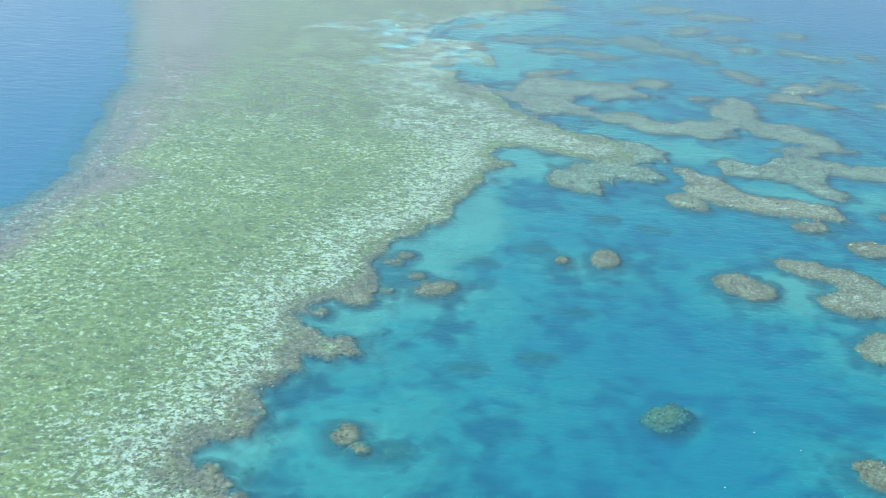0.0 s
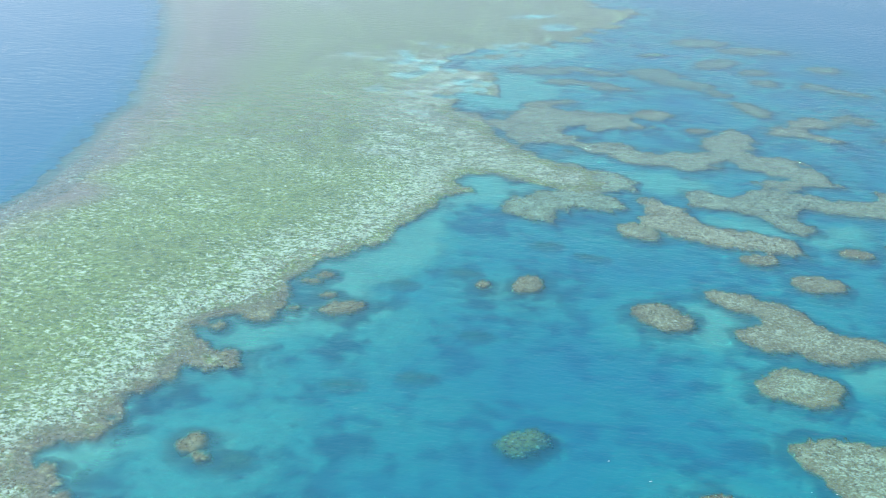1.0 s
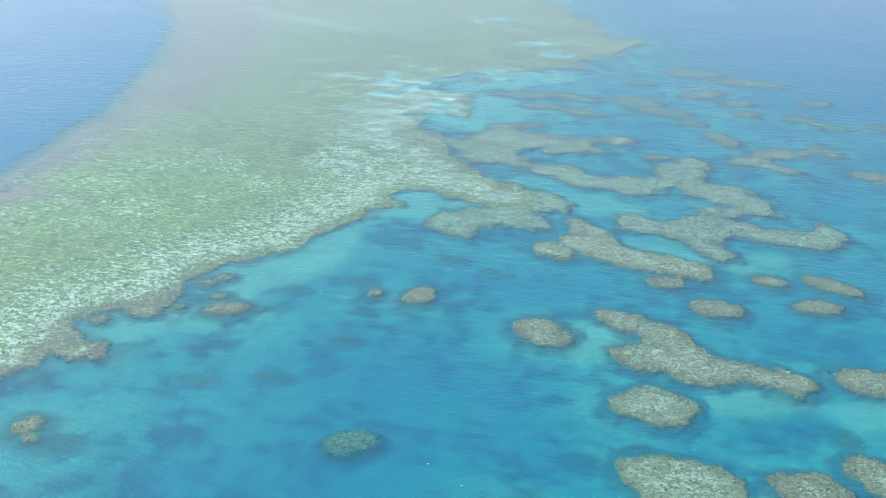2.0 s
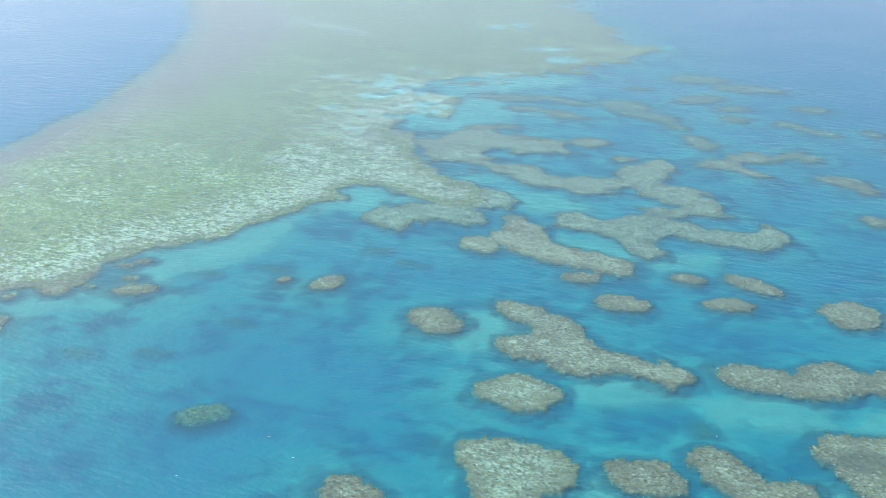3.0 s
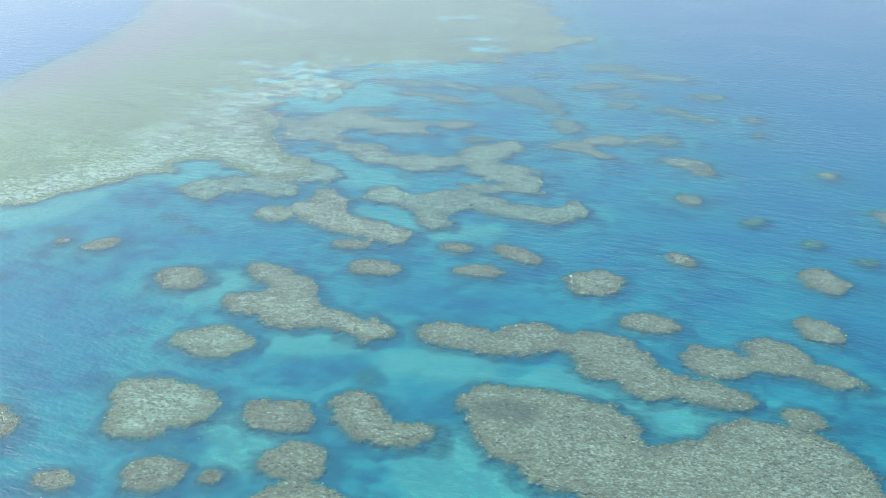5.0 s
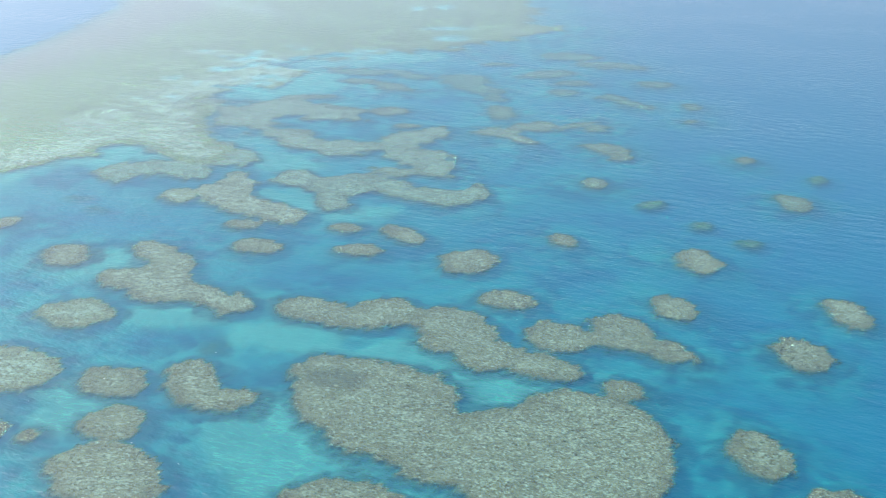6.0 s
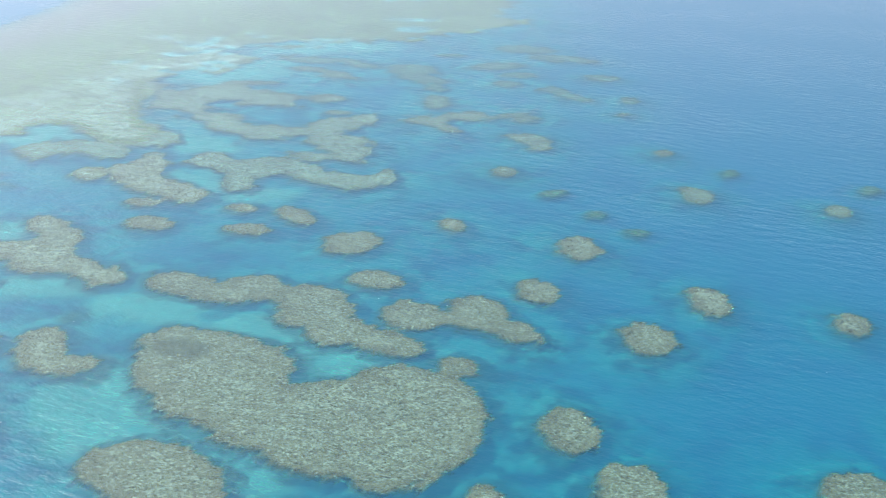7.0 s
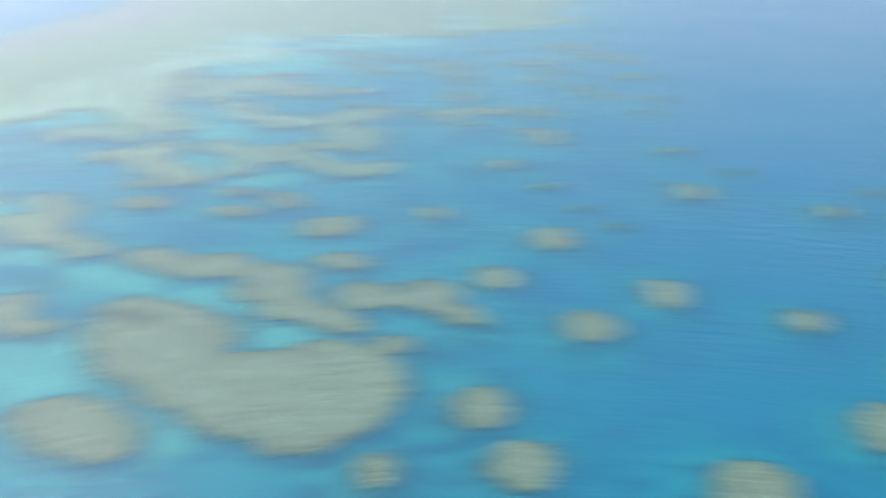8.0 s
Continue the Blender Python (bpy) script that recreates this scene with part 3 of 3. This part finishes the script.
HUB = (150.0, -90.0)


def fan(angles, radii):
    """A sheet of rings round HUB: vertices' x and y, and faces."""
    a, r = np.meshgrid(angles, radii)
    x, y = HUB[0] + r * np.sin(a), HUB[1] + r * np.cos(a)
    rows, cols = a.shape
    i = (np.arange(rows - 1)[:, None] * cols + np.arange(cols - 1)).ravel()
    return x.ravel(), y.ravel(), np.stack([i, i + 1, i + cols + 1, i + cols], 1)


def sheet(name, x, y, z, faces, mat, attributes=(), smooth_faces=True):
    """A mesh from arrays, with named float attributes on its vertices."""
    me = bpy.data.meshes.new(name)
    used = np.unique(faces)
    again = np.zeros(len(x), np.int64)
    again[used] = np.arange(len(used))
    faces = again[faces]
    me.vertices.add(len(used))
    me.vertices.foreach_set("co", np.stack([x[used], y[used], z[used]], 1).astype(np.float32).ravel())
    me.loops.add(faces.size)
    me.loops.foreach_set("vertex_index", faces.ravel().astype(np.int32))
    me.polygons.add(len(faces))
    me.polygons.foreach_set("loop_start", np.arange(0, faces.size, faces.shape[1], dtype=np.int32))
    me.polygons.foreach_set("use_smooth", np.full(len(faces), smooth_faces))
    for key, values in attributes:
        me.attributes.new(key, "FLOAT", "POINT").data.foreach_set("value", values[used].astype(np.float32))
    me.update(calc_edges=True)
    me.materials.append(mat)
    return me


def rings(first, last, step):
    return np.exp(np.arange(math.log(first), math.log(last), step))


# ---- sea and sea bed ----
LEFT, RIGHT = radians(-62), radians(40)
turns, reaches = np.arange(LEFT, RIGHT, 0.0023), rings(165, 820, 0.0029)
x, y, faces = fan(turns, reaches)
bed, tops = floor_of(x, y)
under = np.maximum(0.0, -np.maximum(bed, tops)).reshape(len(reaches), len(turns))
# light that reaches an eye in the flight path slants through the water: the column is as deep as the first thing on its way
slant = np.sin(np.arctan((reaches - 95.0) / 82.0)) / 1.33
slope = np.tan(np.arcsin(slant))[:, None]
deep = np.full(under.shape, 9.0)
for guess in np.concatenate([np.arange(0.15, 2.0, 0.15), np.arange(2.0, 9.0, 0.5)])[::-1]:
    row = np.interp(reaches[:, None] + guess * slope, reaches, np.arange(len(reaches)))
    low = np.minimum(row.astype(int), len(reaches) - 2)
    part_way = row - low
    column = np.arange(len(turns))[None, :]
    there = under[low, column] * (1 - part_way) + under[low + 1, column] * part_way
    deep = np.where(there <= guess, np.minimum(guess, there + 0.3), deep)
deep = deep.ravel()
tagged(new("water", sheet("water", x, y, np.zeros(len(x)), faces, WATER, [("column", deep)])), "clear turquoise and blue sea with small wind ripples", "sea", kind="structure").visible_shadow = False


def outer_sea(name, angles, radii, inner=0.0):
    x, y, faces = fan(angles, radii)
    far = 9.0 - inner * smooth((np.hypot(x - HUB[0], y - HUB[1]) - 90.0) / 75.0)
    ob = new(name, sheet(name, x, y, np.zeros(len(x)), faces, WATER, [("column", far)]))
    ob.visible_shadow = False
    return ob


last_ring = reaches[-1]
last_angle = turns[-1]
tagged(outer_sea("water_far", np.append(np.arange(LEFT, last_angle, 0.05), last_angle), np.linspace(last_ring, 4700, 30)), "open blue sea out to the horizon", "sea", kind="structure")
tagged(outer_sea("water_behind", np.append(np.arange(last_angle, LEFT + 2 * math.pi, 0.05), LEFT + 2 * math.pi), rings(165, 4700, 0.1)), "open blue sea under the flight path", "sea", kind="structure")
tagged(outer_sea("water_below", np.linspace(LEFT, LEFT + 2 * math.pi, 500), np.linspace(0.5, 165, 30), 5.6), "open blue sea under the flight path", "sea", kind="structure")
x, y, faces = fan(np.arange(LEFT, RIGHT, 0.004), rings(165, 820, 0.005))
bed, tops = floor_of(x, y)
tagged(new("ground", sheet("ground", x, y, bed, faces, SAND, [("shoal", shoal_of(x, y))])), "pale coral sand sea bed with dark weed patches", "sea bed", kind="structure")
x, y, faces = fan(np.linspace(0, 2 * math.pi, 120), np.append(np.linspace(0.5, 165, 24), rings(195, 4750, 0.12)))
reach = np.hypot(x - HUB[0], y - HUB[1])
tagged(new("ground_deep", sheet("ground_deep", x, y, -13.0 + np.where(reach < 166, 9.8 * smooth((reach - 90.0) / 75.0), 0.0), faces, SAND)), "deep sandy sea floor", "sea bed", kind="structure")


# ---- the reefs ----
def part(name, me, parent, label="", kind=""):
    ob = new(name, me)
    ob.parent = parent
    return tagged(ob, label, kind=kind)


def dome(rng, sides=7, levels=((1.0, -0.35), (0.93, 0.28), (0.5, 0.68))):
    """A knobbly coral lump: two rings and a crown, of radius about 1, as vertices and faces."""
    verts, polys = [], []
    for level, (rad, up) in enumerate(levels):
        for k in range(sides):
            a = 2 * math.pi * (k + 0.4 * level) / sides
            j = rad * rng.uniform(0.78, 1.18)
            verts.append((j * math.cos(a), j * math.sin(a), up * rng.uniform(0.8, 1.2)))
    verts.append((0, 0, 0.78))
    last = len(levels) - 1
    for level in range(last):
        for k in range(sides):
            n = (k + 1) % sides
            polys.append((level * sides + k, level * sides + n, level * sides + sides + n))
            polys.append((level * sides + k, level * sides + sides + n, level * sides + sides + k))
    for k in range(sides):
        polys.append((last * sides + k, last * sides + (k + 1) % sides, (last + 1) * sides))
    return np.array(verts), np.array(polys)


shape_rng = random.Random(11)
DOMES = [dome(shape_rng, 6 + i % 3) for i in range(6)]
SMALL_DOMES = [dome(shape_rng, 5, ((1.0, -0.35), (0.8, 0.45))) for i in range(6)]
HEADS = []
for i, (v, p) in enumerate(DOMES):
    HEADS.append(sheet("coral_head", v[:, 0], v[:, 1], v[:, 2], p, HEAD))


def clumps(name, xs, ys, zs, sizes, mat, rng, top_limit=4.97):
    """Many coral lumps in one mesh."""
    vs, fs, count = [], [], 0
    for px_, py_, pz_, s in zip(xs, ys, zs, sizes):
        v, p = SMALL_DOMES[rng.randrange(6)]
        a = rng.uniform(0, 6.28)
        c, n = math.cos(a), math.sin(a)
        wide = s * rng.uniform(0.8, 1.5)
        px_, py_ = px_ + rng.uniform(-0.35, 0.35), py_ + rng.uniform(-0.35, 0.35)
        vs.append(np.stack([px_ + wide * v[:, 0] * c - s * v[:, 1] * n, py_ + wide * v[:, 0] * n + s * v[:, 1] * c, np.minimum(pz_ + 0.24 * s * v[:, 2], top_limit)], 1))
        fs.append(p + count)
        count += len(v)
    v, f = np.concatenate(vs), np.concatenate(fs)
    return sheet(name, v[:, 0], v[:, 1], v[:, 2], f, mat)


LABELS = {
    "": "round coral bommie with brown rim and pale crust, just under water",
    "small": "small brown coral bommie standing in blue water",
    "sunk": "sunken yellow-brown coral bommie, blurred by deep water",
    "broad": "broad grey-brown coral bommie beside a turquoise sand channel",
    "deep": "dark coral patch deep under turquoise water",
    "low": "round coral bommie with a golden rim, standing in deep blue water",
    "pale": "coral bommie with bleached pale top and brown rim",
    "trio": "three merged coral mounds in a row, grey-brown",
    "long": "long winding grey-brown coral reef beside a sand channel",
    "big": "large coral patch reef speckled with pale dead coral",
    "round": "broad patch reef with pale green speckled top and brown rim",
    "bent": "bent coral patch reef beside turquoise shallows",
    "branched": "branching coral patch reef with a pale sandy notch",
    "string": "string of joined brown coral mounds near the reef flat",
    "spur": "greenish coral spur joined to the great reef flat",
    "blocky": "grey-brown coral patch reef with pale specks",
    "lobed": "lobed grey-brown coral patch reef in blue water",
    "chain": "chain of low coral mounds ending in a hook",
    "ring": "winding coral reef that half encloses a blue pool",
    "narrow": "narrow low coral reef far out in hazy water",
}


# a dark weedy spot on the largest patch reef
WEED_SPOT = (136, 150.5, 5, 3.6, 10)


def build_reef(kind, look_of, ovals, seed):
    rng = random.Random(seed)
    cx, cy = np.mean([o[0] for o in ovals]), np.mean([o[1] for o in ovals])
    away = math.hypot(cx - HUB[0], cy - HUB[1])
    step = 0.3 if away < 312 else 0.55 if away < 403 else 0.9
    low = np.min([(o[0] - o[2], o[1] - o[2]) for o in ovals], axis=0) - 7
    high = np.max([(o[0] + o[2], o[1] + o[2]) for o in ovals], axis=0) + 7
    gx, gy = np.meshgrid(np.arange(low[0], high[0], step), np.arange(low[1], high[1], step))
    rows, cols = gx.shape
    x, y = gx.ravel(), gy.ravel()
    x = x + step * 0.35 * ripple(x, y, step * 1.1, 51)
    y = y + step * 0.35 * ripple(x, y, step * 1.1, 52)
    d = edge_of(ovals, x, y)
    top = top_of(look_of, ovals)
    z = top + lumps(x, y) * np.where(d < 0.5, 1, 0.5) - (soft_drop(d) if look_of in SUNKEN else drop(d, 5.0))
    z = np.minimum(settle(z, x, y), -0.03)
    i = (np.arange(rows - 1)[:, None] * cols + np.arange(cols - 1)).ravel()
    faces = np.stack([i, i + 1, i + cols + 1, i + cols], 1)
    faces = faces[d[faces].min(1) < 5.0]
    mat = ROCK_SUNK if look_of == "sunk" else ROCK_DEEP if look_of == "deep" else ROCK_GREEN if look_of in ("round", "pale", "spur") else ROCK_PALE if look_of in ("string", "branched", "blocky", "chain", "lobed", "ring") else ROCK
    thing = new("coral_bommie" if kind == "b" else "patch_reef")
    thing.location = (cx, cy, -5)
    me = sheet("reef_rock", x - cx, y - cy, z + 5, faces, mat, [("inland", -d), ("shoal", shoal_of(x, y)), ("weed", smooth(0.5 - oval(x, y, *WEED_SPOT) / 3.0))])
    part("reef_rock", me, thing)
    tagged(thing, LABELS[look_of], "coral reef", "coral bommies in the lagoon" if kind == "b" else "patch reefs in the lagoon")
    inside = np.flatnonzero(d < -0.3)
    if len(inside) < 12:
        return
    area = len(inside) * step * step
    rim = np.flatnonzero((d < 0.3) & (d > -1.4))
    lift = lambda k: (x[k] - cx, y[k] - cy, z[k] + 5)
    count = int(min(area * (3.0 if away < 312 else 0.9), 5000))
    count = count // 2 if look_of in ("round", "pale") else count
    picks = [inside[rng.randrange(len(inside))] for _ in range(count)] + [rim[rng.randrange(len(rim))] for _ in range(count // 3)]
    picks = [k for k in picks if oval(x[k], y[k], *WEED_SPOT) > 0 or rng.random() < 0.2]
    if picks and look_of != "deep":
        k = np.array(picks)
        sizes = [rng.uniform(0.1, 0.3) * (1 if away < 312 else 1.5) for _ in picks]
        part("coral_growth", clumps("coral_growth", *lift(k), sizes, CORAL, rng), thing, "low brown and pale coral lumps", "stuff")
    for _ in range(int(min(26, 3 + area / 40)) if away < 312 else 3):
        k = rim[rng.randrange(len(rim))] if rng.random() < 0.7 else inside[rng.randrange(len(inside))]
        ob = part("coral_head", HEADS[rng.randrange(len(HEADS))], thing)
        s = rng.uniform(0.28, 0.5)
        ob.location = lift(k)
        ob.rotation_euler = (0, 0, rng.uniform(0, 6.28))
        ob.scale = (s * rng.uniform(1, 1.3), s, s * 0.3)


for number, (kind, look_of, ovals) in enumerate(REEFS):
    build_reef(kind, look_of, ovals, 100 + number)


# ---- the great reef flat ----
reef_flat = new("reef_flat")
reef_flat.location = (-40, 200, -5)
tagged(reef_flat, "great shallow reef flat, green weed, pale rubble and brown coral rim", "coral reef")
rng = random.Random(5)


def flat_sheet(name, angles, radii):
    x, y, faces = fan(angles, radii)
    d, lagoon, ocean = flat_edges(x, y)
    hollow, pool = sand_hollows(x, y), pools(x, y, lagoon)
    z = np.minimum(settle(-0.37 - crest(ocean) + lumps(x, y) - 0.1 * hollow - 0.7 * pool - drop(d, 6.0), x, y), -0.03)
    faces = faces[d[faces].min(1) < 6.0]
    part(name, sheet(name, x + 40, y - 200, z + 5, faces, FLAT, [("lagoon", lagoon), ("ocean", ocean), ("hollow", hollow), ("pool", pool), ("edge", d), ("shoal", shoal_of(x, y))]), reef_flat)
    return x, y, z, d, lagoon


x, y, z, d, lagoon = flat_sheet("reef_rock", np.arange(LEFT, radians(-4.5), 0.0016), rings(165, 820, 0.0023))
near = np.hypot(x - HUB[0], y - HUB[1])
rim = np.flatnonzero((d < 0.5) & (lagoon < 7) & (near < 468))
k = rim[[rng.randrange(len(rim)) for _ in range(7500)]]
part("coral_growth", clumps("coral_growth", x[k] + 40, y[k] - 200, z[k] + 5, [rng.uniform(0.1, 0.3) for _ in k], CORAL, rng), reef_flat, "brown coral lumps along the lagoon rim", "stuff")
wide = np.flatnonzero((d < -3) & (near < 416))
k = wide[[rng.randrange(len(wide)) for _ in range(7500)]]
part("rubble", clumps("rubble", x[k] + 40, y[k] - 200, z[k] + 5, [rng.uniform(0.1, 0.27) for _ in k], CORAL, rng), reef_flat, "scattered coral rubble on the flat", "stuff")
rim = np.flatnonzero((d < 0.3) & (lagoon < 5) & (near < 364))
for _ in range(240):
    k = rim[rng.randrange(len(rim))]
    ob = part("coral_head", HEADS[rng.randrange(len(HEADS))], reef_flat)
    s = rng.uniform(0.3, 0.55)
    ob.location = (x[k] + 40, y[k] - 200, z[k] + 5)
    ob.rotation_euler = (0, 0, rng.uniform(0, 6.28))
    ob.scale = (s * rng.uniform(1, 1.3), s, s * 0.3)


# ---- white flecks on the open water: foam, and sun glints modelled as flecks ----
def foam(spread):
    rng = random.Random(8)
    vs, fs, count = [], [], 0
    for cx, cy, sx, sy, n in spread:
        for _ in range(n):
            px_, py_ = cx + rng.gauss(0, sx), cy + rng.gauss(0, sy)
            long, wide, turn = rng.uniform(0.06, 0.2), rng.uniform(0.03, 0.07), rng.uniform(-0.5, 0.5)
            ring = []
            for k in range(7):
                a = 2 * math.pi * k / 7
                j = rng.uniform(0.7, 1.2)
                u, v = long * j * math.cos(a), wide * j * math.sin(a)
                ring.append((px_ + u * math.cos(turn) - v * math.sin(turn), py_ + u * math.sin(turn) + v * math.cos(turn), 0.03))
            ring.append((px_, py_, 0.08))
            vs += ring
            fs += [(count + k, count + (k + 1) % 7, count + 7) for k in range(7)]
            count += 8
    v, f = np.array(vs), np.array(fs)
    m = Nodes("foam_and_glint")
    return sheet("foam", v[:, 0], v[:, 1], v[:, 2], f, m.surface(m.mix(m.noise(0.2), (0.75, 0.78, 0.8), (0.9, 0.92, 0.93)), 0.6))


# the flecks round (70, 118) and (100, 112) stand in for sun glints
tagged(new("foam", foam([(-98, 284, 7, 9, 16), (70, 118, 18, 9, 12), (100, 112, 18, 7, 10), (215, 190, 45, 40, 12)])), "small white flecks on the sea, for foam and sun glints", "foam", kind="stuff")
